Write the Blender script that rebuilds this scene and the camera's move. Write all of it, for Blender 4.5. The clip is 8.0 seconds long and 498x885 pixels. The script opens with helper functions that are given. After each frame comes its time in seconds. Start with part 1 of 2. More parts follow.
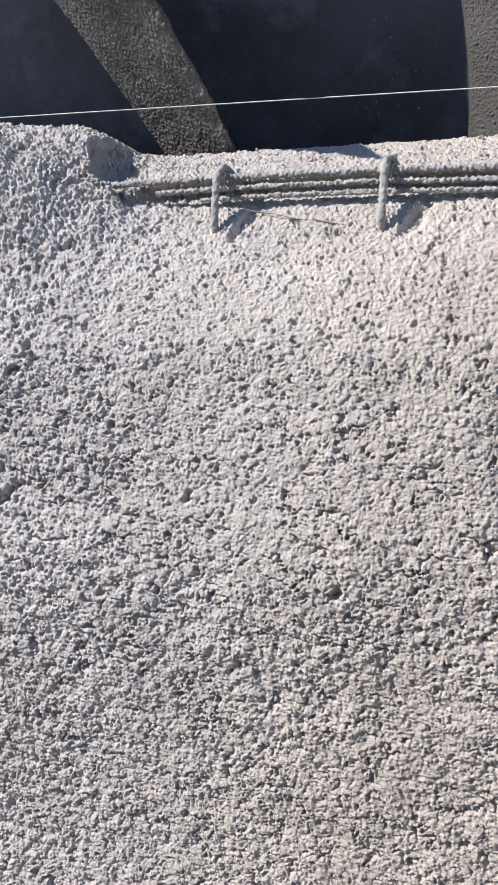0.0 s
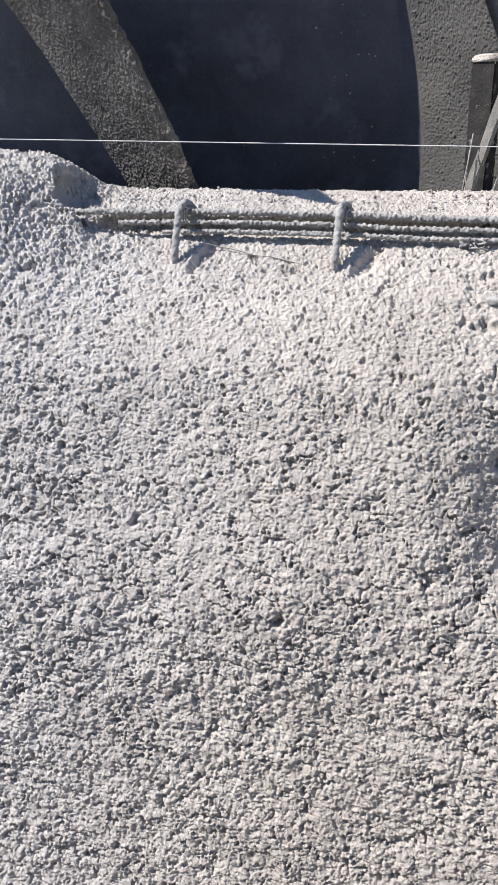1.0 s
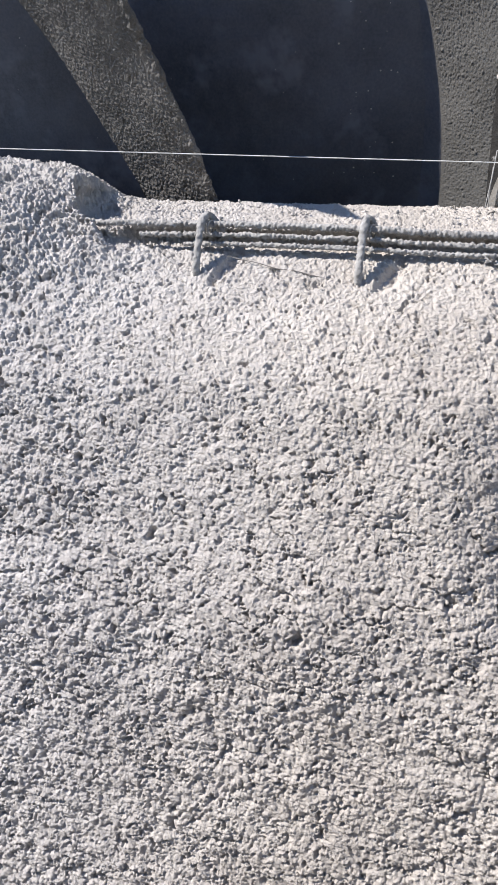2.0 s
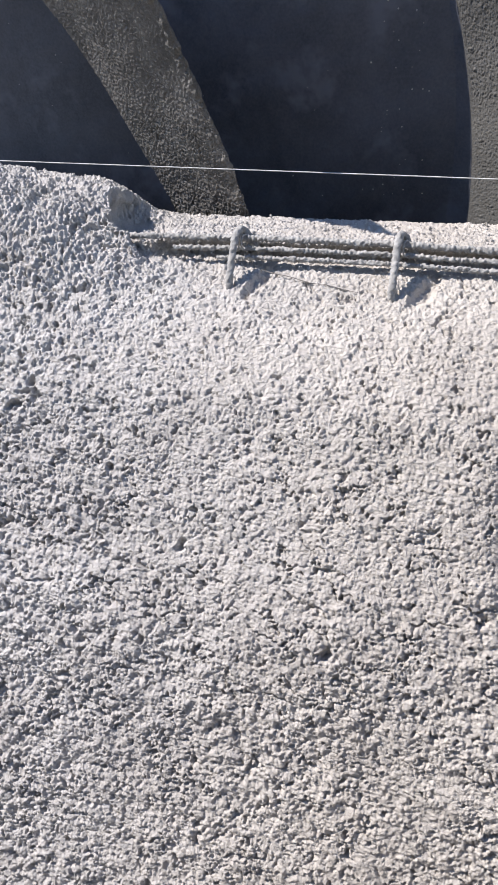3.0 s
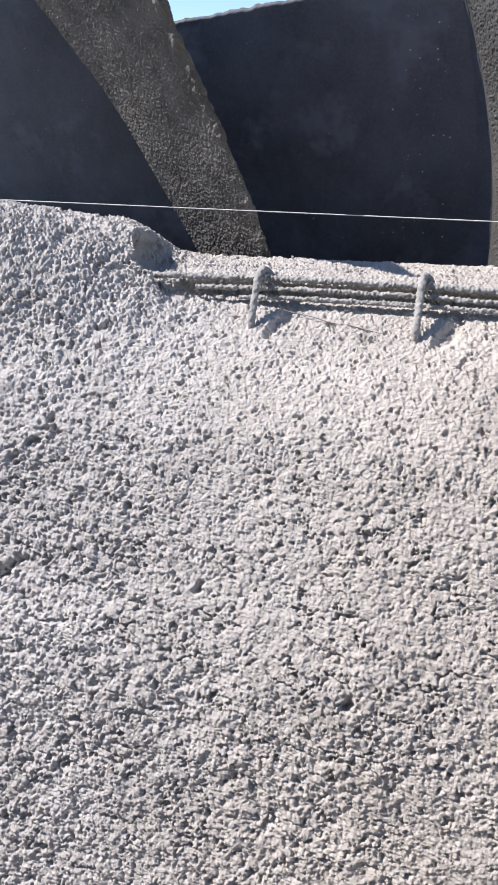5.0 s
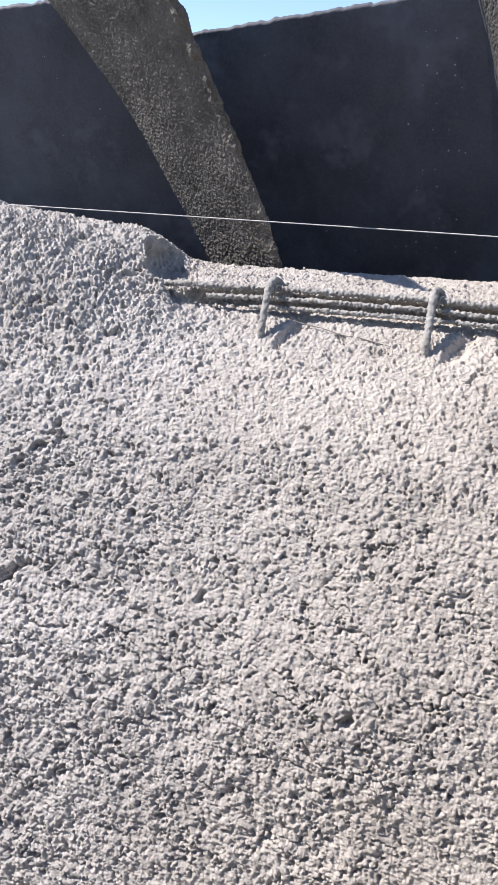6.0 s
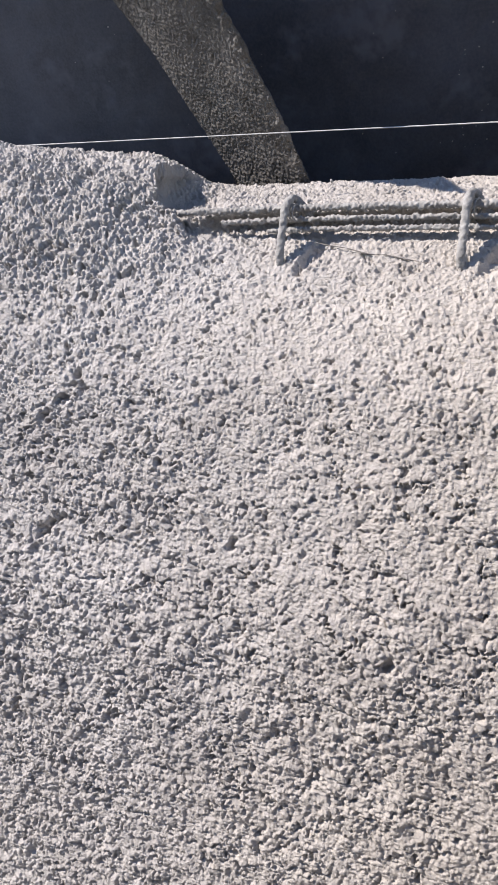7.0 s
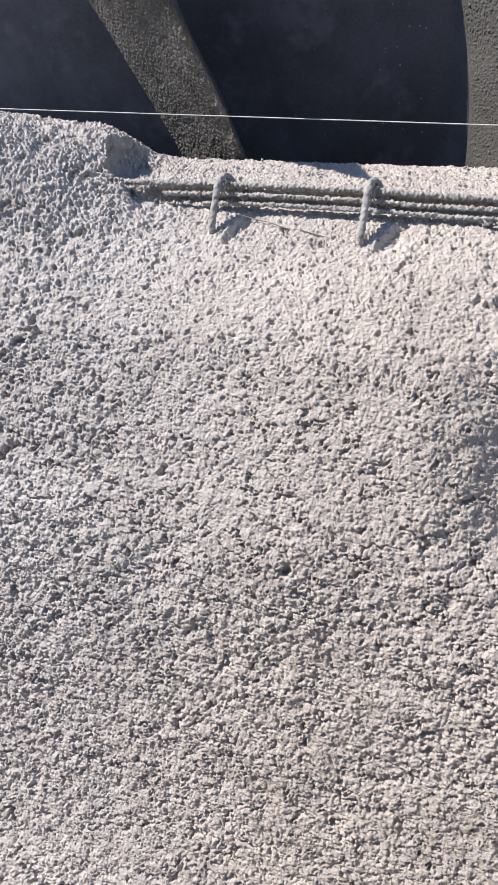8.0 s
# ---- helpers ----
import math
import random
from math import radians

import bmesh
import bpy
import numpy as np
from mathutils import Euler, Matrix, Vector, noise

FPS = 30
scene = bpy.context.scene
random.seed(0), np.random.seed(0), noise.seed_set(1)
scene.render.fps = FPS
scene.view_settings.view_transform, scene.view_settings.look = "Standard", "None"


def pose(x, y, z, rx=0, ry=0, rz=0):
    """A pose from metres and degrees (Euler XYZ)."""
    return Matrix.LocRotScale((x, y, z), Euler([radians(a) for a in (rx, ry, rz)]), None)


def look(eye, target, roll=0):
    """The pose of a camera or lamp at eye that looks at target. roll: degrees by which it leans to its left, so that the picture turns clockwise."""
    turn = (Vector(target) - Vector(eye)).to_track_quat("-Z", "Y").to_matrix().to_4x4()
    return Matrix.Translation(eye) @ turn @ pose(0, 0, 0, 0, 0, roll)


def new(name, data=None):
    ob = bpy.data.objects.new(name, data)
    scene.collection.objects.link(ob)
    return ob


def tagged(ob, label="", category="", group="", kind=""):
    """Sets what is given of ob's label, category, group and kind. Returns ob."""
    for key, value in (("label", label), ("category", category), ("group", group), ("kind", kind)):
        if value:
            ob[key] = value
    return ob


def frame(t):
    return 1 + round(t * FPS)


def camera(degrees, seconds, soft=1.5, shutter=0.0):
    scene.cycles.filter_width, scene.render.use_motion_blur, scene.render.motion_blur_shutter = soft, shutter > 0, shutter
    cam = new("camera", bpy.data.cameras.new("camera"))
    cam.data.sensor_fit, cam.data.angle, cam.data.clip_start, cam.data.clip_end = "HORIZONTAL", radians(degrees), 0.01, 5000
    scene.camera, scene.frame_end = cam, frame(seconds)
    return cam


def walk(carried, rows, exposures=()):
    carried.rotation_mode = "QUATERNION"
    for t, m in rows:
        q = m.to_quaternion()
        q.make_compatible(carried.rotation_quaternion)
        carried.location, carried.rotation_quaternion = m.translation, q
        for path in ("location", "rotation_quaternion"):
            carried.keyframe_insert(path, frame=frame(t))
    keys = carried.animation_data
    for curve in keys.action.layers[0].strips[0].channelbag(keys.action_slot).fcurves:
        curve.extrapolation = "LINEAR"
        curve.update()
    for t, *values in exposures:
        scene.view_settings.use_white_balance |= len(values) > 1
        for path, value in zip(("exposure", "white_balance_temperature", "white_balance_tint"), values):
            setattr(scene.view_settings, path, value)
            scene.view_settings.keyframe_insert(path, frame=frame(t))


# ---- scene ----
cam = camera(39.1, 8.0, soft=1.1)
PATH = [
    (0, (0.436, -1.272, 1.527), (-0.12, 0.362, 0.515), -6.6),
    (0.2, (0.409, -1.278, 1.512), (-0.04, 0.391, 0.506), -4.0),
    (0.5, (0.444, -1.297, 1.517), (0.022, 0.41, 0.563), -2.4),
    (0.7, (0.442, -1.299, 1.521), (0.0186, 0.4136, 0.589), -2.0),
    (1, (0.439, -1.302, 1.525), (0.021, 0.419, 0.595), -1.6),
    (1.2, (0.404, -1.306, 1.502), (0.02, 0.444, 0.612), -1.1),
    (2.3, (0.407, -1.29, 1.522), (-0.04, 0.442, 0.627), -0.5),
    (2.5, (0.393, -1.299, 1.518), (-0.048, 0.438, 0.631), 0.1),
    (3, (0.374, -1.304, 1.515), (-0.093, 0.443, 0.66), -0.3),
    (3.5, (0.361, -1.307, 1.52), (-0.12, 0.453, 0.699), 0.1),
    (4, (0.361, -1.306, 1.523), (-0.132, 0.458, 0.719), -0.2),
    (4.5, (0.354, -1.3, 1.521), (-0.144, 0.469, 0.732), -0.0),
    (5.8, (0.351, -1.287, 1.49), (-0.187, 0.504, 0.782), 0.8),
    (6, (0.355, -1.286, 1.504), (-0.181, 0.5, 0.782), 1.4),
    (6.3, (0.358, -1.27, 1.49), (-0.147, 0.543, 0.813), 1.7),
    (6.5, (0.376, -1.264, 1.535), (-0.153, 0.487, 0.724), 0.1),
    (6.7, (0.396, -1.214, 1.52), (-0.302, 0.42, 0.604), -4.4),
    (7, (0.433, -1.178, 1.502), (-0.316, 0.434, 0.586), -6.0),
    (7.2, (0.431, -1.245, 1.497), (-0.201, 0.391, 0.536), -3.8),
    (7.5, (0.516, -1.32, 1.534), (-0.122, 0.277, 0.512), -5.3),
    (8, (0.552, -1.357, 1.57), (-0.046, 0.255, 0.548), -1.8),
]
walk(cam, [(t, look(eye, target, roll)) for t, eye, target, roll in PATH], exposures=[(0, 1.03, 6500, 13), (1, 1.11, 6450, 12), (3, 1.14, 6420, 13), (4.5, 1.13, 6420, 14), (6.3, 1.16, 6600, 14), (7.2, 1.0, 6640, 15), (8, 1.07, 6640, 14.5)])

# ---- world, sun, exposure ----
SUN = Vector((-0.66, -0.17, 0.73)).normalized()
world = bpy.data.worlds.new("world")
scene.world = world
world.use_nodes = True
wn = world.node_tree.nodes
sky = wn.new("ShaderNodeTexSky")
sky.sky_type, sky.sun_disc = "NISHITA", False
sky.sun_elevation = math.asin(SUN.z)
sky.sun_rotation = math.atan2(SUN.x, SUN.y)
sky.altitude, sky.air_density, sky.dust_density, sky.ozone_density = 600, 0.9, 0.0, 3.0
rich = wn.new("ShaderNodeHueSaturation")
rich.inputs["Saturation"].default_value = 0.98
world.node_tree.links.new(sky.outputs[0], rich.inputs["Color"])
world.node_tree.links.new(rich.outputs[0], wn["Background"].inputs[0])
wn["Background"].inputs[1].default_value = 0.112
lamp = bpy.data.lights.new("sun", "SUN")
lamp.energy, lamp.angle, lamp.color = 3.72, radians(0.55), (1.0, 0.946, 0.868)
new("sun", lamp).matrix_world = look(SUN * 20, (0, 0, 0))

# ---- materials ----


def material(name, dark, light, rough=(0.8, 0.95), patch=3.0, grain=220.0, bump=0.6, bump_size=0.002, spots=None, metal=0.0, drift=None):
    """A mineral or timber surface: broad patches and fine grain in colour, and fine relief."""
    m = bpy.data.materials.new(name)
    m.use_nodes = True
    nt = m.node_tree
    bsdf = nt.nodes["Principled BSDF"]
    tc = nt.nodes.new("ShaderNodeTexCoord")

    def tex(scale, detail, roughness=0.6):
        t = nt.nodes.new("ShaderNodeTexNoise")
        t.inputs["Scale"].default_value, t.inputs["Detail"].default_value = scale, detail
        t.inputs["Roughness"].default_value = roughness
        nt.links.new(tc.outputs["Object"], t.inputs["Vector"])
        return t

    big, fine = tex(patch, 5), tex(grain, 3, 0.7)
    add = nt.nodes.new("ShaderNodeMath")
    add.operation = "MULTIPLY_ADD"
    nt.links.new(fine.outputs["Fac"], add.inputs[0])
    add.inputs[1].default_value = 0.55
    nt.links.new(big.outputs["Fac"], add.inputs[2])
    ramp = nt.nodes.new("ShaderNodeMapRange")
    ramp.inputs["From Min"].default_value, ramp.inputs["From Max"].default_value = 0.5, 1.05
    nt.links.new(add.outputs[0], ramp.inputs["Value"])
    mix = nt.nodes.new("ShaderNodeMix")
    mix.data_type = "RGBA"
    mix.inputs["A"].default_value, mix.inputs["B"].default_value = (*dark, 1), (*light, 1)
    nt.links.new(ramp.outputs[0], mix.inputs["Factor"])
    last = mix.outputs["Result"]
    if spots:
        scale, limit, colour = spots
        t = tex(scale, 4, 0.65)
        r = nt.nodes.new("ShaderNodeMapRange")
        r.inputs["From Min"].default_value, r.inputs["From Max"].default_value = limit, limit + 0.12
        nt.links.new(t.outputs["Fac"], r.inputs["Value"])
        mix2 = nt.nodes.new("ShaderNodeMix")
        mix2.data_type = "RGBA"
        nt.links.new(r.outputs[0], mix2.inputs["Factor"])
        nt.links.new(last, mix2.inputs["A"])
        mix2.inputs["B"].default_value = (*colour, 1)
        last = mix2.outputs["Result"]
    if drift:
        sep = nt.nodes.new("ShaderNodeSeparateXYZ")
        nt.links.new(tc.outputs["Object"], sep.inputs[0])
        sway = tex(2.2, 3)
        shift = nt.nodes.new("ShaderNodeMath")
        shift.operation = "MULTIPLY_ADD"
        nt.links.new(sway.outputs["Fac"], shift.inputs[0])
        shift.inputs[1].default_value = 0.7
        nt.links.new(sep.outputs["X"], shift.inputs[2])
        side = nt.nodes.new("ShaderNodeMapRange")
        side.inputs["From Min"].default_value, side.inputs["From Max"].default_value = 0.1, 0.7
        nt.links.new(shift.outputs[0], side.inputs["Value"])
        hue = nt.nodes.new("ShaderNodeMix")
        hue.data_type = "RGBA"
        hue.inputs["A"].default_value, hue.inputs["B"].default_value = (*drift[0], 1), (*drift[1], 1)
        nt.links.new(side.outputs[0], hue.inputs["Factor"])
        mul = nt.nodes.new("ShaderNodeMix")
        mul.data_type, mul.blend_type = "RGBA", "MULTIPLY"
        mul.inputs["Factor"].default_value = 1.0
        nt.links.new(last, mul.inputs["A"])
        nt.links.new(hue.outputs["Result"], mul.inputs["B"])
        last = mul.outputs["Result"]
    nt.links.new(last, bsdf.inputs["Base Color"])
    rr = nt.nodes.new("ShaderNodeMapRange")
    rr.inputs["To Min"].default_value, rr.inputs["To Max"].default_value = rough
    nt.links.new(big.outputs["Fac"], rr.inputs["Value"])
    nt.links.new(rr.outputs[0], bsdf.inputs["Roughness"])
    bsdf.inputs["Metallic"].default_value = metal
    bsdf.inputs["Specular IOR Level"].default_value = 0.3
    bp = nt.nodes.new("ShaderNodeBump")
    bp.inputs["Strength"].default_value, bp.inputs["Distance"].default_value = bump, bump_size
    nt.links.new(fine.outputs["Fac"], bp.inputs["Height"])
    nt.links.new(bp.outputs[0], bsdf.inputs["Normal"])
    return m


SHOT = material("shotcrete", (0.44, 0.42, 0.405), (0.60, 0.58, 0.56), patch=5.0, grain=270, bump=1.0, bump_size=0.0052, drift=((0.974, 0.968, 0.974), (0.975, 0.938, 0.894)))
COAT = material("cement_coat", (0.19, 0.185, 0.18), (0.42, 0.41, 0.395), patch=45, grain=300, bump=0.6, bump_size=0.002)
# the dark bluish colour stands in for sky-lit shade on the back wall
SMOOTH = material("shaded_smooth_cement", (0.062, 0.066, 0.080), (0.132, 0.137, 0.162), rough=(0.5, 0.8), patch=5, grain=160, bump=0.25, bump_size=0.001, spots=(7.0, 0.54, (0.140, 0.147, 0.178)))
RIB = material("rough_cement", (0.066, 0.062, 0.057), (0.205, 0.193, 0.178), patch=16.0, grain=240, bump=0.8, bump_size=0.003)
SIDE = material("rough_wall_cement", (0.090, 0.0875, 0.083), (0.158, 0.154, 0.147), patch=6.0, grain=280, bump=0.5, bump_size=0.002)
FAR = material("pale_wall_cement", (0.16, 0.155, 0.15), (0.30, 0.29, 0.28), patch=9, grain=260, bump=0.5, bump_size=0.002)
WOOD = material("weathered_timber", (0.014, 0.0135, 0.013), (0.060, 0.057, 0.054), patch=25, grain=180, bump=0.6, bump_size=0.002, spots=(45, 0.6, (0.42, 0.41, 0.39)))
DUSTY = material("dusty_timber", (0.20, 0.19, 0.17), (0.36, 0.34, 0.31), patch=18, grain=200, bump=0.6, bump_size=0.002, spots=(60, 0.62, (0.12, 0.11, 0.10)))
CORD = material("nylon_cord", (0.50, 0.50, 0.49), (0.68, 0.68, 0.66), patch=60, grain=700, bump=0.3, bump_size=0.0005)
WIRE = material("tie_wire", (0.10, 0.09, 0.085), (0.26, 0.25, 0.23), patch=60, grain=500, bump=0.4, bump_size=0.0005)
EARTH = material("dry_earth", (0.20, 0.17, 0.13), (0.32, 0.28, 0.22), patch=1.2, grain=60, bump=0.6, bump_size=0.01)

# ---- noise over arrays ----


def hashed(i, j, k, seed):
    h = (i * 374761393 + j * 668265263 + k * 2147483647 + seed * 974634777) & 0xFFFFFFFF
    h = ((h ^ (h >> 13)) * 1274126177) & 0xFFFFFFFF
    h = ((h ^ (h >> 16)) * 2246822519) & 0xFFFFFFFF
    return ((h ^ (h >> 15)) & 0xFFFFFF) / float(0xFFFFFF)


def value_noise(p, seed=0):
    """Smooth noise in -1..1 at the points p (n x 3)."""
    c = np.floor(p).astype(np.int64)
    f = p - c
    f = f * f * f * (f * (f * 6 - 15) + 10)
    out = np.zeros(len(p))
    for a in (0, 1):
        for b in (0, 1):
            for d in (0, 1):
                w = (f[:, 0] if a else 1 - f[:, 0]) * (f[:, 1] if b else 1 - f[:, 1]) * (f[:, 2] if d else 1 - f[:, 2])
                out += w * hashed(c[:, 0] + a, c[:, 1] + b, c[:, 2] + d, seed)
    return out * 2 - 1


def fractal(p, octaves, seed=0, gain=0.5):
    total, amp = np.zeros(len(p)), 1.0
    for o in range(octaves):
        total += amp * value_noise(p * 2 ** o + 17.3 * o, seed + o)
        amp *= gain
    return total


def cells(p, seed=0):
    """Distance to the nearest scattered point, and that point's own random number (p: n x 3)."""
    c = np.floor(p).astype(np.int64)
    best, own = np.full(len(p), 9.0), np.zeros(len(p))
    for a in (-1, 0, 1):
        for b in (-1, 0, 1):
            for e in (-1, 0, 1):
                i, j, k = c[:, 0] + a, c[:, 1] + b, c[:, 2] + e
                r = hashed(i, j, k, seed)
                d = (i + r - p[:, 0]) ** 2 + (j + (r * 7.13) % 1 - p[:, 1]) ** 2 + (k + (r * 53.7) % 1 - p[:, 2]) ** 2
                near = d < best
                best = np.where(near, d, best)
                own = np.where(near, (r * 211.3) % 1, own)
    return np.sqrt(best), own


def smooth(a, b, x):
    t = np.clip((x - a) / (b - a), 0, 1)
    return t * t * (3 - 2 * t)


def grid_mesh(name, points, rows, cols, mat):
    """A sheet of quads over rows x cols points."""
    idx = np.arange(rows * cols).reshape(rows, cols)
    q = np.stack([idx[:-1, :-1], idx[:-1, 1:], idx[1:, 1:], idx[1:, :-1]], -1).reshape(-1, 4)
    me = bpy.data.meshes.new(name)
    me.vertices.add(rows * cols)
    me.vertices.foreach_set("co", points.astype(np.float32).ravel())
    me.loops.add(q.size)
    me.loops.foreach_set("vertex_index", q.astype(np.int32).ravel())
    me.polygons.add(len(q))
    me.polygons.foreach_set("loop_start", (np.arange(len(q)) * 4).astype(np.int32))
    me.update(calc_edges=True)
    me.validate()
    me.polygons.foreach_set("use_smooth", np.ones(len(q), bool))
    me.materials.append(mat)
    return me


def normals(p):
    """Normals of a rows x cols x 3 sheet."""
    n = np.cross(np.gradient(p, axis=1), np.gradient(p, axis=0))
    return n / np.maximum(np.linalg.norm(n, axis=-1, keepdims=True), 1e-9)


def part(name, bm, mat, parent=None, label="", soft=True):
    """One mesh object from a bmesh, under its parent."""
    me = bpy.data.meshes.new(name)
    bm.to_mesh(me)
    bm.free()
    me.materials.append(mat)
    for poly in me.polygons:
        poly.use_smooth = soft
    ob = new(name, me)
    ob.parent = parent
    return tagged(ob, label)


def tube(bm, path, radius, sides=10, lump=0.0, lump_size=0.012, rib=0.0, rib_step=0.011, seed=3, step=0.004, close=True):
    """A rod along a path of points, with ribs and lumps of cement on it."""
    pts = [Vector(p) for p in path]
    fine = []
    for a, b in zip(pts[:-1], pts[1:]):
        n = max(1, int((b - a).length / step))
        fine += [a.lerp(b, i / n) for i in range(n)]
    fine.append(pts[-1])
    rings, run, side = [], 0.0, None
    for i, p in enumerate(fine):
        d = (fine[min(i + 1, len(fine) - 1)] - fine[max(i - 1, 0)]).normalized()
        if side is None:
            side = d.cross(Vector((0.13, 0.31, 1))).normalized()
        side = (side - d * side.dot(d)).normalized()
        up = d.cross(side)
        if i:
            run += (p - fine[i - 1]).length
        ring = []
        for k in range(sides):
            a = 2 * math.pi * k / sides
            way = side * math.cos(a) + up * math.sin(a)
            r = radius
            if rib:
                r += rib * (0.35 + 1.5 * noise.noise(Vector((run / 0.013, seed, 0.3 * k)))) * max(0.0, math.cos(2 * math.pi * (run / rib_step + 0.35 * noise.noise(Vector((run / 0.03, seed, 5.0))) + 0.05 * math.sin(2 * a)))) ** 2
            if lump:
                q = p + way * radius
                r += lump * (noise.noise(q / lump_size + Vector((seed, 0, 0))) + 0.6 * noise.noise(q / (lump_size * 0.45) + Vector((0, seed, 0))))
            ring.append(bm.verts.new(p + way * r))
        rings.append(ring)
    for r0, r1 in zip(rings[:-1], rings[1:]):
        for k in range(sides):
            bm.faces.new((r0[k], r0[(k + 1) % sides], r1[(k + 1) % sides], r1[k]))
    if close:
        bm.faces.new(rings[0][::-1])
        bm.faces.new(rings[-1])
    bmesh.ops.recalc_face_normals(bm, faces=bm.faces)


def bend(points, radius=0.02, n=6):
    """Rounds the corners of a path."""
    out = [Vector(points[0])]
    for a, b, c in zip(points[:-2], points[1:-1], points[2:]):
        a, b, c = Vector(a), Vector(b), Vector(c)
        p, q = b + (a - b).normalized() * min(radius, (a - b).length / 2), b + (c - b).normalized() * min(radius, (c - b).length / 2)
        for i in range(n + 1):
            t = i / n
            out.append(p.lerp(b, t).lerp(b.lerp(q, t), t))
    out.append(Vector(points[-1]))
    return out


# ---- the sprayed wall in front, with its ledge and its heap ----
# section of the wall (y, z), from the back of the ledge down to the floor, and the section through the heap
WALL = [(0.262, 1.05), (0.272, 1.24), (0.268, 1.300), (0.255, 1.304), (0.19, 1.300), (0.10, 1.292), (0.034, 1.288), (0.066, 1.274), (0.062, 1.252), (0.002, 1.243), (-0.045, 1.213), (-0.10, 1.177), (-0.165, 1.126),
        (-0.225, 1.060), (-0.275, 0.950), (-0.325, 0.830), (-0.385, 0.715), (-0.425, 0.600), (-0.51, 0.300), (-0.60, 0.0), (-0.71, -0.22), (-0.90, -0.34), (-1.15, -0.36)]
# the same section where no groove runs behind the bars
PLAIN = WALL[:5] + [(0.11, 1.288), (0.046, 1.282), (0.036, 1.274), (0.028, 1.250), (-0.002, 1.236)] + WALL[10:]
HEAP = [(0.262, 1.05), (0.272, 1.25), (0.268, 1.316), (0.255, 1.334), (0.20, 1.370), (0.13, 1.411), (0.08, 1.433), (0.05, 1.437), (0.03, 1.433), (0.005, 1.423), (-0.05, 1.374), (-0.115, 1.270), (-0.175, 1.165),
        (-0.235, 1.060), (-0.275, 0.950), (-0.325, 0.830), (-0.385, 0.715), (-0.425, 0.600), (-0.51, 0.300), (-0.60, 0.0), (-0.71, -0.22), (-0.90, -0.34), (-1.15, -0.36)]


def section(points, s):
    """Points along a section at the shares s, rounded off."""
    p = np.array(points)
    k = np.arange(len(p))
    dense = np.linspace(0, len(p) - 1, 1200)
    y, z = np.interp(dense, k, p[:, 0]), np.interp(dense, k, p[:, 1])
    w = np.hanning(61)
    w /= w.sum()
    pad = lambda a: np.convolve(np.pad(a, 30, mode="edge"), w, mode="valid")
    y, z = pad(y), pad(z)
    return np.interp(s, dense, y), np.interp(s, dense, z)


def spaced(points, step_fine, step_coarse, lo, hi):
    """Shares along the section, evenly spaced by length, finer between lo and hi (in heights of z)."""
    s = np.linspace(0, len(points) - 1, 6000)
    y, z = section(points, s)
    d = np.hypot(np.diff(y), np.diff(z))
    want = np.where((z[1:] > lo) & (z[1:] < hi) | (z[1:] > 1.25), step_fine, step_coarse)
    count = np.concatenate([[0], np.cumsum(d / want)])
    return np.interp(np.arange(int(count[-1])), count, s)


FINE = 0.0017
share = spaced(WALL, FINE, 0.012, -0.30, 1.5)
xs = np.concatenate([np.arange(-2.6, -0.76, 0.03), np.arange(-0.76, 0.72, FINE), np.arange(0.72, 2.6, 0.03)])
wy, wz = section(WALL, share)
py, pz = section(PLAIN, share)
hy, hz = section(HEAP, share)
X = np.broadcast_to(xs, (len(share), len(xs)))
edge = 0.012 * value_noise(np.stack([xs * 14, 0 * xs, 0 * xs], 1), 5)
back = np.clip(0.22 - np.minimum.accumulate(wy), 0, 0.6)[:, None]
start = -0.19 + 0.07 * smooth(0.15, 0.24, back) + edge
pocket = smooth(0.01, 0.085, back) * smooth(0.20, 0.14, back)
start = start - 0.045 * pocket + 0.012 * value_noise(np.stack([wy * 34, wz * 34, 0 * wy], 1), 6)[:, None]
wide = 0.14 + 3.0 * np.clip(back - 0.06, 0, 0.12)
bluff = (0.25 + 0.33 * pocket) * smooth(0.235, 0.185, back)
mix_in = bluff * (0.88 * smooth(0, 0.030, start - 0.046 - X) + 0.12 * smooth(0, 0.09, start - X)) + (1 - bluff) * smooth(-0.10, 1, (start - X) / wide)
filled = smooth(-0.12, -0.21, X)
Y = (wy[:, None] * (1 - filled) + py[:, None] * filled) * (1 - mix_in) + hy[:, None] * mix_in
Z = (wz[:, None] * (1 - filled) + pz[:, None] * filled) * (1 - mix_in) + hz[:, None] * mix_in
# the crest of the heap hangs over its broken side
hang = 0.020 * pocket * smooth(0.25, 0.50, mix_in) * smooth(0.18, 0.04, start - 0.06 - X)
base = np.stack([X + hang, Y, Z], -1)
N = normals(base)
if N[len(share) // 2, len(xs) // 2, 1] > 0:
    N = -N
flat = base.reshape(-1, 3)


def dent(cx, cz, rx, rz, depth, ragged=0.35, turn=0.0):
    """A hollow (or with a minus a lump) of the wall's face round the place x, z."""
    dx, dz = flat[:, 0] - cx, flat[:, 2] - cz
    c, s = math.cos(turn), math.sin(turn)
    r = np.hypot((c * dx + s * dz) / rx, (c * dz - s * dx) / rz)
    near = r < 1.8
    out = np.zeros(len(flat))
    rr = r[near] + ragged * value_noise(flat[near] * 55, 31) + 0.5 * ragged * value_noise(flat[near] * 140, 32)
    out[near] = -depth * smooth(1.0, 0.35, rr)
    return out


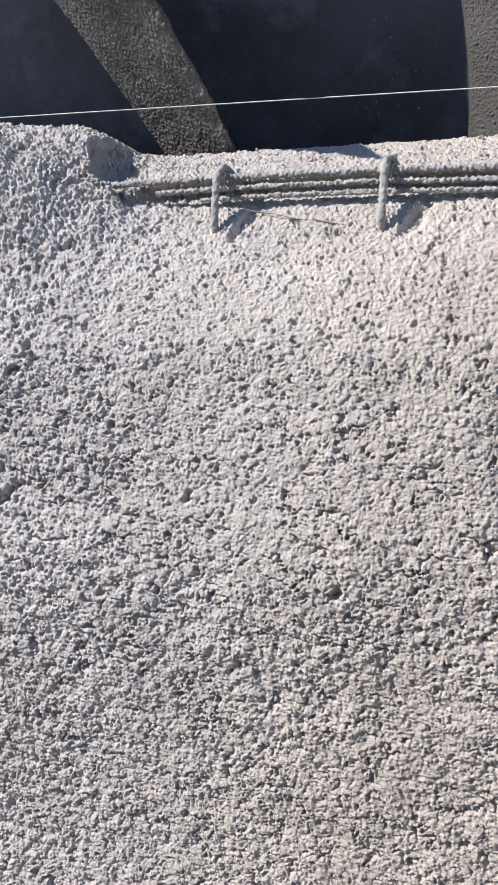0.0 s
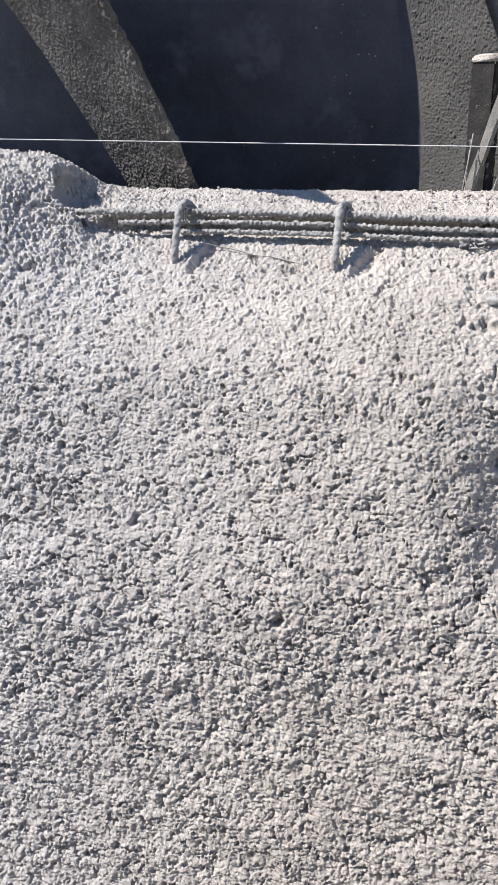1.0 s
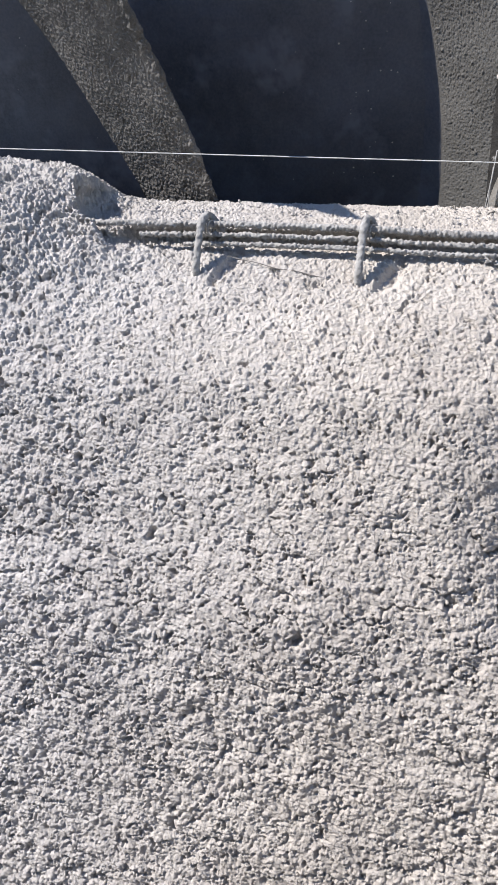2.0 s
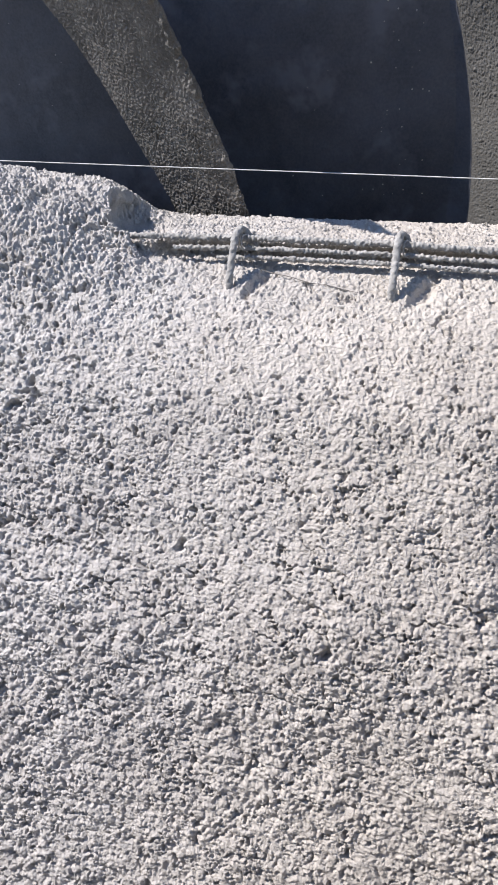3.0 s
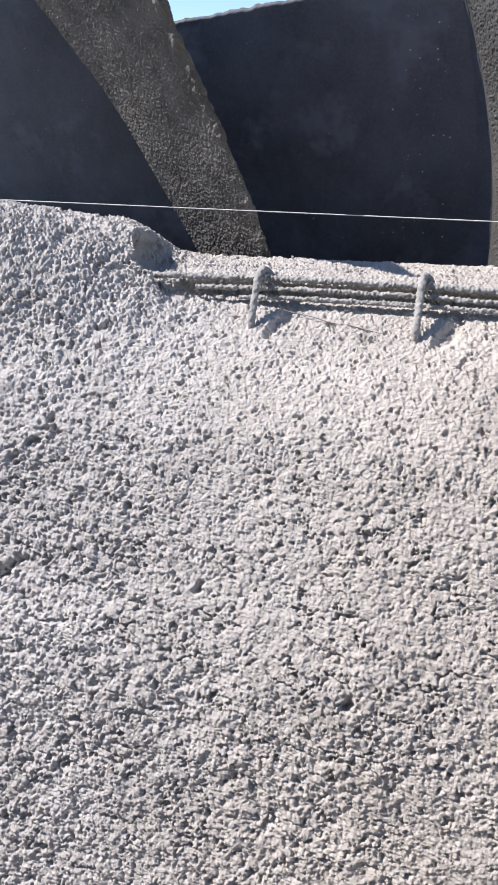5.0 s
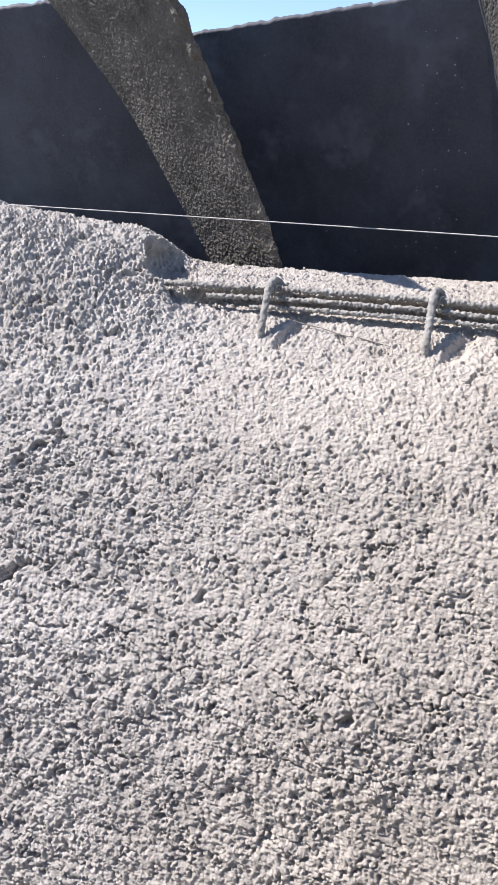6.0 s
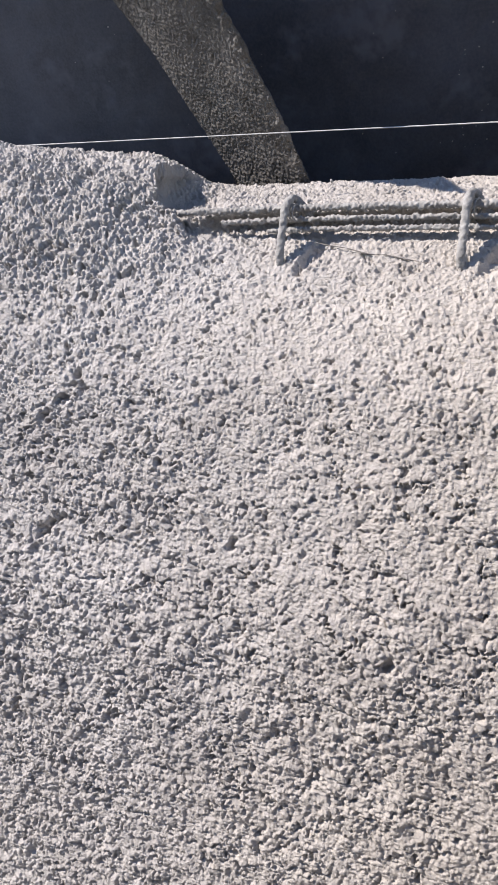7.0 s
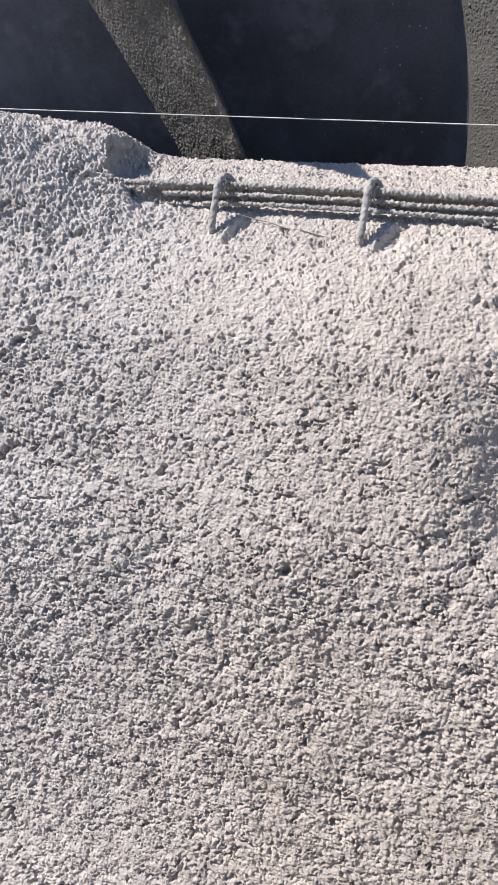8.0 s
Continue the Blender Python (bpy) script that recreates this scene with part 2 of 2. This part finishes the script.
warp = np.stack([value_noise(flat * 60, 41), value_noise(flat * 60, 42), value_noise(flat * 60, 43)], 1) * 0.005
warp += np.stack([value_noise(flat * 190, 44), value_noise(flat * 190, 45), value_noise(flat * 190, 46)], 1) * 0.0026
bent = flat + warp
TURN = np.array(Euler((0.6, 0.45, 0.75)).to_matrix())
spun, tipped = flat @ TURN, bent @ np.array(Euler((0.3, 0.12, 0.35)).to_matrix())
ledge = smooth(1.20, 1.25, flat[:, 2])
left = smooth(0.02, -0.34, flat[:, 0])
low = smooth(1.00, 0.74, flat[:, 2])
mound = smooth(1.14, 1.28, flat[:, 2]) * smooth(-0.08, -0.22, flat[:, 0])
foot = ledge * smooth(0.03, -0.10, flat[:, 0])
broad = value_noise(spun * 7, 13)
upper = smooth(0.92, 1.14, flat[:, 2])
coarse = np.clip(0.50 + 0.30 * low + 0.40 * left + 0.45 * mound + 0.55 * foot + 0.18 * broad + 0.08 * ledge, 0.15, 1.35)
h = (0.0024 * value_noise(flat * 6.0, 11) + 0.0024 * value_noise(spun * 17.0, 12)) * (1 - 0.7 * ledge)


def clods(p, size, seed):
    """Rounded clods with sharp joints between them, each at its own height, in about -0.5..0.7."""
    c, own = cells(p / size, seed)
    return 0.35 - 1.1 * c * c + 0.55 * (own - 0.5)


# clods, grit and sand
h += coarse * (1 - 0.45 * mound) * 0.0046 * clods(bent @ TURN, np.array([0.024, 0.021, 0.018]), 1)
h += (0.55 + 0.40 * coarse) * (1 + 0.55 * upper) * 0.0021 * clods((flat - warp) @ TURN.T, 0.0105, 2)
h += (0.75 + 0.25 * coarse) * (1 + 0.45 * upper + 0.5 * mound + 0.5 * ledge) * 0.0025 * clods(tipped, 0.0056, 3)
h += coarse * 0.0022 * fractal(spun * 48, 3, 33, 0.6)
h += 0.0014 * fractal(spun * 210, 2, 21, 0.9)
# broken pits of all sizes between the clods
pit = value_noise(tipped * 54, 22) + 0.75 * value_noise(spun * 150, 23) + 0.6 * value_noise(tipped * 290, 26)
h -= (0.45 + 0.70 * coarse) * 0.0105 * smooth(0.95 - 0.25 * coarse, 1.30, pit)
# small blowholes, each its own size
c3, o3 = cells(tipped / 0.0175, 5)
h -= 0.0052 * smooth(0.10 + 0.30 * o3, 0.04 + 0.15 * o3, c3 + 0.10 * value_noise(spun * 230, 30)) * (o3 > 0.45) * (1 - 0.5 * ledge)
# level cracks where the passes of the nozzle lap
crack = np.abs(value_noise(tipped * np.array([15, 20, 62]), 24) + 0.22 * value_noise(spun * 90, 25))
torn = value_noise(tipped * np.array([17, 20, 40]) + 5.0, 27) + 0.5 * value_noise(spun * 60, 28)
h -= (0.25 + 0.75 * low) * 0.0078 * smooth(0.12, 0.02, crack) * smooth(0.08, 0.42, torn) * (1 - ledge)
h += 0.016 * np.exp(-((flat[:, 0] - 0.26) / 0.16) ** 2 - ((flat[:, 2] - 0.74) / 0.14) ** 2)
lap = value_noise(np.stack([flat[:, 0] * 4, flat[:, 2] * 30 + flat[:, 0] * 3, flat[:, 1] * 0], 1), 51)
h += 0.0018 * lap * smooth(0.85, 0.6, np.abs(flat[:, 0] - 0.15)) * (1 - ledge)
# single holes, the torn strip beside the heap and the hollow beyond the bulge
h += dent(0.262, 0.694, 0.012, 0.018, 0.014, 0.3, -0.5)
h += dent(-0.012, 0.821, 0.009, 0.016, 0.013, 0.35, -0.6)
h += dent(-0.159, 0.935, 0.009, 0.009, 0.013)
h += dent(0.244, 0.819, 0.030, 0.004, 0.009, 0.8)
h += dent(-0.215, 0.57, 0.022, 0.008, 0.013, 0.6)
tear = random.Random(4)
for (ax, az), (bx, bz) in (((-0.325, 1.060), (-0.405, 0.985)), ((-0.360, 0.826), (-0.415, 0.775))):
    for k in range(15):
        t = tear.random()
        r = tear.uniform(0.0045, 0.0105)
        h += dent(ax + (bx - ax) * t + tear.gauss(0, 0.006), az + (bz - az) * t + tear.gauss(0, 0.006), r * 1.2, r, 0.010, 0.5, 0.75)
# the broken side of the heap is hollow
h -= 0.030 * np.exp(-((flat[:, 0] + 0.262) / 0.030) ** 2 - ((flat[:, 1] - 0.105) / 0.055) ** 2 - ((flat[:, 2] - 1.322) / 0.034) ** 2)
right = smooth(0.475, 0.84, flat[:, 0] - 0.15 * (flat[:, 2] - 0.95) + 0.02 * value_noise(spun * 25, 29)) * smooth(0.60, 0.90, flat[:, 2]) * smooth(1.17, 1.0, flat[:, 2])
h -= 0.114 * right
h += dent(0.534, 0.80, 0.018, 0.011, 0.013, 0.9, 0.5)
h += dent(0.507, 0.778, 0.011, 0.014, 0.011, 0.9)
for cx in (0.045, 0.350):
    h += dent(cx + 0.008, 1.226, 0.040, 0.016, 0.016, 0.12, 0.65)
h += dent(0.58, 1.200, 0.06, 0.012, 0.008, 0.7)
h += dent(0.62, 1.150, 0.09, 0.010, 0.012, 0.6)
fade = smooth(1.1, 1.2, flat[:, 2]) * smooth(0.20, 0.262, flat[:, 1])
plain_end = smooth(-0.34, -0.28, flat[:, 2]) * smooth(-0.80, -0.74, flat[:, 0]) * smooth(0.76, 0.70, flat[:, 0])
pts = flat + N.reshape(-1, 3) * (h * (1 - 0.2 * fade) * plain_end)[:, None]
wall_near = new("wall_near", grid_mesh("wall_near", pts, len(share), len(xs), SHOT))
tagged(wall_near, "freshly sprayed pale grey concrete wall with pitted rough face", "wall", kind="structure")

# ---- the walls behind, leaning forward ----


LEAN_IN = 0.30
CORNER = 0.250
TURN_IN = 0.75


def shade_end(z):
    """How far round the corner the dark colour goes, up to the shadow's edge."""
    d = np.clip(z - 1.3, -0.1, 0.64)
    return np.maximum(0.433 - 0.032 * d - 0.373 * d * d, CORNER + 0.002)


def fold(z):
    """Where the wall turns forward, a little before the dark colour ends."""
    return shade_end(z) - 0.09 * np.clip(1.86 - z, 0, 0.6)


def rim(x):
    """The broken top of the wall, higher beyond the rib."""
    p = np.stack([x * 45, 0 * x, 0 * x], 1)
    return 1.834 + 0.105 * x + smooth(-0.42, -0.5, x) * (0.10 + 0.06 * np.clip(-0.5 - x, 0, 1)) + 0.0016 * value_noise(p, 62) + 0.0014 * value_noise(p * 3.1, 63)


def wall_sheet(name, across, z_top, mat, amount, label, place, thick=0.14, low=0.2, plain=1, rows=190):
    """A leaning wall with a broken top edge and its thickness behind it. place gives x and the step back in y at each share and height."""
    t = np.concatenate([np.linspace(0, 0.55, 24, endpoint=False), np.linspace(0.55, 1, rows)])
    zz = low + (z_top(across)[None, :] - low) * t[:, None]
    xx, off = place(np.broadcast_to(across, zz.shape), zz)
    P = np.stack([xx, 0.62 - LEAN_IN * (zz - 1.3) + off, zz], -1)
    n = normals(P)
    n *= -np.sign(n[len(t) // 2, 5, 1])
    relief = amount(P.reshape(-1, 3)).reshape(zz.shape)
    relief[:, -plain:] = 0
    relief[:, :plain * 2] *= np.linspace(0, 1, plain * 2)
    P = P + n * relief[..., None]
    over = [P]
    crumb = 0.0022 * value_noise(P[-1] * 90, 61)
    for dy, dz in ((0.006, 0.006), (0.03, 0.010), (thick, 0.006), (thick + 0.45, -0.9)):
        q = P[-1] + np.array([0, dy, dz])
        q[:, 2] += crumb
        over.append(q[None])
    P = np.concatenate(over, 0)
    ob = new(name, grid_mesh(name, P.reshape(-1, 3), P.shape[0], P.shape[1], mat))
    return tagged(ob, label, "wall", kind="structure")


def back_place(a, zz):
    x = np.where(a > 0.2, 0.2 + (a - 0.2) / 0.7 * (shade_end(zz) + 0.003 - 0.2), a)
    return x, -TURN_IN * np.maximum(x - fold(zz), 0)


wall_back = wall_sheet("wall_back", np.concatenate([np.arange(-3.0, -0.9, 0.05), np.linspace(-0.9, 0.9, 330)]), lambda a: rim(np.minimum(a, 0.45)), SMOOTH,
           lambda f: 0.006 * value_noise(f * 5, 71) + 0.0012 * fractal(f * 30, 2, 72), "smooth cement wall coloured dark up to its shade edge, leaning forward", back_place)


def side_relief(f):
    c, o = cells(f / 0.012, 75)
    return 0.003 * value_noise(f * 9, 73) + 0.0008 * fractal(f @ TURN * 300, 2, 74, 0.9) + 0.0015 * smooth(0.35, 0.1, c) * (o > 0.84)


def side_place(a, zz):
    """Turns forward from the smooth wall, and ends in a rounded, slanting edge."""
    x0 = shade_end(zz)
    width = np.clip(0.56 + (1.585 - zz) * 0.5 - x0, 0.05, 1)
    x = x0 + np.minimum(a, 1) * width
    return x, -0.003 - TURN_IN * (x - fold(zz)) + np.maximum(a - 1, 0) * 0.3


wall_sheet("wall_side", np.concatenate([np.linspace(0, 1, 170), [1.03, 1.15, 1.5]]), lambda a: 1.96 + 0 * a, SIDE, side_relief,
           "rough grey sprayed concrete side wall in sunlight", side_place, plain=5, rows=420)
wall_sheet("wall_far", np.linspace(0.30, 1.25, 90), lambda a: 2.05 + 0 * a, FAR, lambda f: 0.004 * value_noise(f * 7, 77),
           "pale smoother concrete wall standing farther back", lambda a, zz: (a, 0.07 - 0.75 * (a - 0.30)))

# ---- the rib that stands out from the wall ----
rt = np.concatenate([np.linspace(1.05, 1.27, 12, endpoint=False), np.linspace(1.27, 1.866, 400)])
rd = rt - 1.3
right_x = -0.0457 - 0.2767 * rd - 0.0762 * rd * rd
right_y = 0.286 - 0.38 * rd - 0.25 * np.clip(rd, 0, 1) ** 2
left_x = -0.2859 - 0.4127 * rd - 0.3127 * rd * rd - 0.0749 * rd ** 3
left_y = 0.43 - 0.22 * rd
cross = np.concatenate([np.linspace(0, 1, 190), [1.02, 1.1, 1.3]])
RX, RY = np.zeros((len(rt), len(cross))), np.zeros((len(rt), len(cross)))
for i, a in enumerate(cross):
    if a <= 1:
        bulge = 0.004 * math.sin(math.pi * a)
        RX[:, i] = left_x + (right_x - left_x) * a
        RY[:, i] = left_y + (right_y - left_y) * a - bulge
    else:
        RX[:, i] = right_x - (a - 1.0) * 0.35
        RY[:, i] = right_y + (a - 1.0) * 0.9
# behind its sunny face the rib runs back into the wall
RX = np.concatenate([(left_x - 0.02)[:, None], RX], 1)
RY = np.concatenate([(left_y + 0.25)[:, None], RY], 1)
P = np.stack([RX, RY, np.broadcast_to(rt[:, None], RX.shape)], -1)
n = normals(P)
n *= np.where(n[len(rt) // 2, 60, 1] > 0, -1, 1)
f = P.reshape(-1, 3)
spun_rib = f @ TURN
lower = smooth(1.62, 1.30, f[:, 2])
hh = (0.35 + 0.9 * lower) * 0.0016 * clods(spun_rib, 0.0065, 81) + 0.0011 * clods(f @ TURN.T, 0.0042, 84) + 0.0009 * fractal(spun_rib * 240, 2, 83, 0.9)
hh -= (0.3 + 0.5 * lower) * 0.005 * smooth(0.75, 1.2, value_noise(spun_rib * 75, 85) + 0.7 * value_noise(f * 170, 86))
# broken scabs along the edge that meets the light
scab = smooth(0.86, 0.97, np.concatenate([[0], cross])[None, :] + 0 * RX).ravel() * (np.concatenate([[0], cross])[None, :] + 0 * RX <= 1.0).ravel()
hh += scab * 0.006 * np.maximum(value_noise(f * 38, 87) + 0.5 * value_noise(f * 90, 88), -0.2)
P = f + n.reshape(-1, 3) * (hh + 0.004 * value_noise(f * 9, 82))[:, None]
rib = new("wall_rib", grid_mesh("wall_rib", P, RX.shape[0], RX.shape[1], RIB))
tagged(rib, "rough brown-grey sprayed concrete rib leaning out from the wall", "buttress", kind="structure")

# ---- floor and ground ----
fx, fy = np.meshgrid(np.linspace(-2.6, 2.6, 60), np.linspace(-5.0, -1.1, 50))
ff = np.stack([fx, fy, 0 * fx - 0.355], -1).reshape(-1, 3)
ff[:, 2] += 0.01 * value_noise(ff * 4, 91)
tagged(new("floor", grid_mesh("floor", ff, 50, 60, FAR)), "rough grey sprayed concrete floor", "floor", kind="structure")
gx, gy = np.meshgrid(np.array([-600, -60, -9, 0, 9, 60, 600.0]), np.array([-600, -60, -9, 0, 9, 60, 600.0]))
gg = np.stack([gx, gy, 0 * gx - 0.5], -1).reshape(-1, 3)
tagged(new("ground", grid_mesh("ground", gg, 7, 7, EARTH)), "bare dry earth round the works", "ground", kind="structure")


def bank(name, a, b, top, away):
    """An unseen earth bank added to close the pit and hold back skylight, from a to b, with a broken lip and ground
    behind it.
    """
    t, u = np.meshgrid(np.linspace(0, 1, 90), np.linspace(0, 1, 40))
    a, b, away = np.array(a), np.array(b), np.array(away)
    P = a + (b - a) * t[..., None] + away * (0.25 * u[..., None] + 3.0 * np.maximum(u[..., None] - 0.85, 0))
    P[..., 2] = -0.4 + (top + 0.4) * np.minimum(u / 0.85, 1)
    f = P.reshape(-1, 3)
    f = f + away * (0.06 * fractal(f * 3, 3, 95))[:, None]
    tagged(new(name, grid_mesh(name, f, 40, 90, EARTH)), "plain unseen earth bank added to close the pit and hold back skylight", "bank", kind="structure")


# none of these is in view; they lower the sky's fill on the walls
bank("wall_unseen_south", (-2.6, -3.4, 0), (2.6, -3.4, 0), 4.4, (0, -1, 0))
bank("wall_unseen_east", (2.4, -3.6, 0), (2.4, 0.8, 0), 1.3, (1, 0, 0))
bank("wall_unseen_west", (-2.45, 0.8, 0), (-2.45, -3.6, 0), 1.0, (-1, 0, 0))

# ---- reinforcing bars on the ledge ----
cage = new("rebar_cage")
tagged(cage, "cement-splashed steel reinforcing bars tied along the ledge", "rebar")
for i, (y, z, r, x0) in enumerate(((0.020, 1.2965, 0.0056, -0.24), (0.013, 1.2790, 0.0042, -0.13), (0.007, 1.2635, 0.0040, -0.04))):
    bm = bmesh.new()
    tube(bm, [(x0, y + 0.004, z - 0.004), (0.05, y, z), (0.30, y - 0.001, z - 0.001), (0.45, y - 0.001, z - 0.006), (1.6, y, z - 0.010)], r, 16, 0.0038, 0.0050, (0.0003, 0.0010, 0.0011)[i], 0.0115, seed=i * 5 + 1, step=0.0018)
    part("bar", bm, COAT, cage)
bm = bmesh.new()
tube(bm, [(0.540, -0.070, 1.184), (0.575, -0.100, 1.180), (0.75, -0.108, 1.172)], 0.0075, 16, 0.0050, 0.0075, seed=44, step=0.002)
part("bar", bm, COAT, cage, "short bar end thick with cement")
for i, x in enumerate((0.0, 0.30)):
    bm = bmesh.new()
    tube(bm, bend([(x + 0.002, -0.022, 1.15), (x + 0.000, -0.046, 1.224), (x + 0.001, -0.034, 1.25), (x + 0.001, -0.004, 1.304), (x + 0.006, 0.030, 1.316), (x + 0.040, 0.052, 1.262)], 0.014), 0.0066, 16, 0.0024, 0.0060, 0.0002, seed=20 + i, step=0.002)
    part("stirrup", bm, COAT, cage, "bent steel hook over the bars, caked in cement")
    bm = bmesh.new()
    for k in range(3):
        a = [(x + 0.004 + 0.006 * k + 0.011 * math.cos(u) * 0.4, 0.014 + 0.013 * math.cos(u), 1.290 + 0.014 * math.sin(u)) for u in np.linspace(0, 6.0, 18)]
        tube(bm, a, 0.0016, 6, 0.0008, 0.006, seed=k, step=0.004)
    part("tie_wire", bm, COAT, cage)
# dark strand added to stand for a crack line below the bars
bm = bmesh.new()
tube(bm, [(0.05, -0.004, 1.244), (0.08, -0.013, 1.239), (0.11, -0.017, 1.236), (0.15, -0.027, 1.228), (0.18, -0.028, 1.227), (0.21, -0.035, 1.222), (0.25, -0.038, 1.216)], 0.0010, 6, 0.0012, 0.008, seed=3, step=0.004)
part("tie_wire", bm, WIRE, cage, "dark thin strand in place of a crack line along the concrete")
# a knot of tie wire and crumbs farther along
bm = bmesh.new()
rng = random.Random(8)
for k in range(5):
    p = Vector((0.515 + 0.02 * k * rng.random(), 0.004, 1.250))
    path = [p]
    for _ in range(6):
        p = p + Vector((rng.uniform(-0.011, 0.014), rng.uniform(-0.009, 0.010), rng.uniform(-0.009, 0.009)))
        path.append(p)
    tube(bm, path, 0.0016, 7, 0.0016, 0.005, seed=k, step=0.003)
part("tie_wire", bm, COAT, cage, "tangle of tie wire clotted with cement")

# ---- mason's line ----
line = new("string_line")
tagged(line, "taut white nylon string stretched above the ledge", "string")
bm = bmesh.new()
tube(bm, [(-2.4, 0.136, 1.457), (2.4, 0.110, 1.363)], 0.0010, 6, 0.0003, 0.004, step=0.006)
part("cord", bm, CORD, line)


# ---- stake, brace and wires beyond the ledge ----
def box(bm, size, m, cuts=30, rough=0.0015, seed=1):
    """A sawn timber with softened, uneven edges."""
    r = bmesh.ops.create_cube(bm, size=1)
    bmesh.ops.scale(bm, vec=size, verts=r["verts"])
    bmesh.ops.bevel(bm, geom=bm.edges[:], offset=min(0.004, size[2] * 0.3), segments=2, affect="EDGES")
    long = [e for e in bm.edges if abs((e.verts[0].co - e.verts[1].co).normalized().z) > 0.99 and e.calc_length() > size[2] * 0.5]
    bmesh.ops.subdivide_edges(bm, edges=long, cuts=cuts, use_grid_fill=True)
    for v in bm.verts:
        q = v.co / 0.03 + Vector((seed, 0, 0))
        v.co += rough * Vector((noise.noise(q), noise.noise(q + Vector((9, 0, 0))), noise.noise(q + Vector((0, 9, 0)))))
    bmesh.ops.transform(bm, matrix=m, verts=bm.verts)


def along(a, b, spin=0):
    """A pose whose z runs from a to b, at the middle."""
    a, b = Vector(a), Vector(b)
    return Matrix.Translation((a + b) / 2) @ (b - a).to_track_quat("Z", "Y").to_matrix().to_4x4() @ pose(0, 0, 0, 0, 0, spin)


stake = new("wooden_stake")
tagged(stake, "grey weathered timber stake with cement-caked top behind the ledge", "stake")
bm = bmesh.new()
box(bm, (0.050, 0.046, 0.62), along((0.570, 0.385, 0.94), (0.549, 0.341, 1.536)))
part("post", bm, WOOD, stake, soft=False)
bm = bmesh.new()
box(bm, (0.054, 0.051, 0.015), along((0.5493, 0.3410, 1.533), (0.5488, 0.3400, 1.548)), cuts=5, rough=0.003, seed=4)
part("cap", bm, SHOT, stake, "crust of pale cement")
brace = new("brace_board")
tagged(brace, "grey cement-dusted timber brace leaning against the stake", "board")
bm = bmesh.new()
box(bm, (0.036, 0.020, 0.75), along((0.472, 0.300, 1.05), (0.650, 0.262, 1.75)), seed=7)
part("board", bm, DUSTY, brace, soft=False)
wires = new("loose_wire")
tagged(wires, "thin bent tie wires sticking up beside the stake", "wire")
for a, r in (([(0.522, 0.262, 1.27), (0.521, 0.25, 1.31), (0.526, 0.252, 1.36), (0.531, 0.27, 1.41)], 0.0012),
             ([(0.528, 0.264, 1.27), (0.526, 0.262, 1.33), (0.527, 0.262, 1.38)], 0.0010),
             ([(0.575, 0.262, 1.28), (0.586, 0.262, 1.325), (0.606, 0.262, 1.37), (0.62, 0.262, 1.44)], 0.0014)):
    bm = bmesh.new()
    tube(bm, a, r, 6, 0.0004, 0.005, step=0.005)
    part("strand", bm, COAT, wires)
for k, (a, b) in enumerate((((0.532, 0.225, 1.303), (0.556, 0.145, 1.288)), ((0.512, 0.175, 1.293), (0.535, 0.205, 1.303)), ((0.455, 0.245, 1.304), (0.462, 0.225, 1.304)))):
    bm = bmesh.new()
    tube(bm, [a, (Vector(a) + Vector(b)) / 2 + Vector((0.002, 0.002, 0.004)), b], 0.0020, 6, 0.0006, 0.006, seed=k, step=0.005)
    twig = part("wire_offcut", bm, WIRE)
    tagged(twig, "short dark offcut of tie wire lying on the ledge", "wire", group="wire offcuts on the ledge")

# ---- loose crumbs of cement on the ledge ----
rng = np.random.default_rng(5)
free = np.flatnonzero((flat[:, 2] > 1.25) & (flat[:, 1] > 0.045) & (flat[:, 1] < 0.25) & (flat[:, 0] > -0.19) & (flat[:, 0] < 0.66))
chosen = rng.choice(free, 170, replace=False)
bm = bmesh.new()
for k, at in enumerate(chosen):
    size = 0.0016 + 0.0034 * rng.random() ** 2
    made = bmesh.ops.create_icosphere(bm, subdivisions=1, radius=1.0)["verts"]
    spin = Euler(rng.uniform(0, 6.3, 3)).to_matrix()
    for v in made:
        way = v.co * (0.75 + 0.5 * noise.noise(v.co * 1.3 + Vector((k, 0, 0))))
        v.co = Vector(pts[at]) + Vector((0, 0, size * 0.4)) + spin @ Vector((way.x * size * 1.3, way.y * size, way.z * size * 0.8))
crumbs = part("cement_crumbs", bm, COAT)
tagged(crumbs, "loose pale cement crumbs scattered along the ledge", "rubble", kind="stuff")

# ---- flecks set on the dark wall in place of flying specks of cement ----
co = np.empty(len(wall_back.data.vertices) * 3, np.float32)
wall_back.data.vertices.foreach_get("co", co)
co = co.reshape(-1, 3)
free = np.flatnonzero((co[:, 0] > -0.75) & (co[:, 0] < 0.32) & (co[:, 2] > 1.30) & (co[:, 2] < 1.80) & (co[:, 1] < 0.70))
free = free[rng.random(len(free)) < 0.25 + 0.75 * (co[free, 0] > 0.0)]
bm = bmesh.new()
for k, at in enumerate(rng.choice(free, 60, replace=False)):
    size = 0.0012 + 0.0022 * rng.random() ** 2.5
    made = bmesh.ops.create_icosphere(bm, subdivisions=1, radius=1.0)["verts"]
    for v in made:
        way = v.co * (0.8 + 0.5 * noise.noise(v.co * 1.3 + Vector((k, 3, 0))))
        v.co = Vector(co[at]) + Vector((way.x, way.y * 0.5, way.z)) * size
flecks = part("spray_flecks", bm, SHOT)
tagged(flecks, "tiny pale flecks set on the dark wall in place of flying cement", "splashes", kind="stuff")
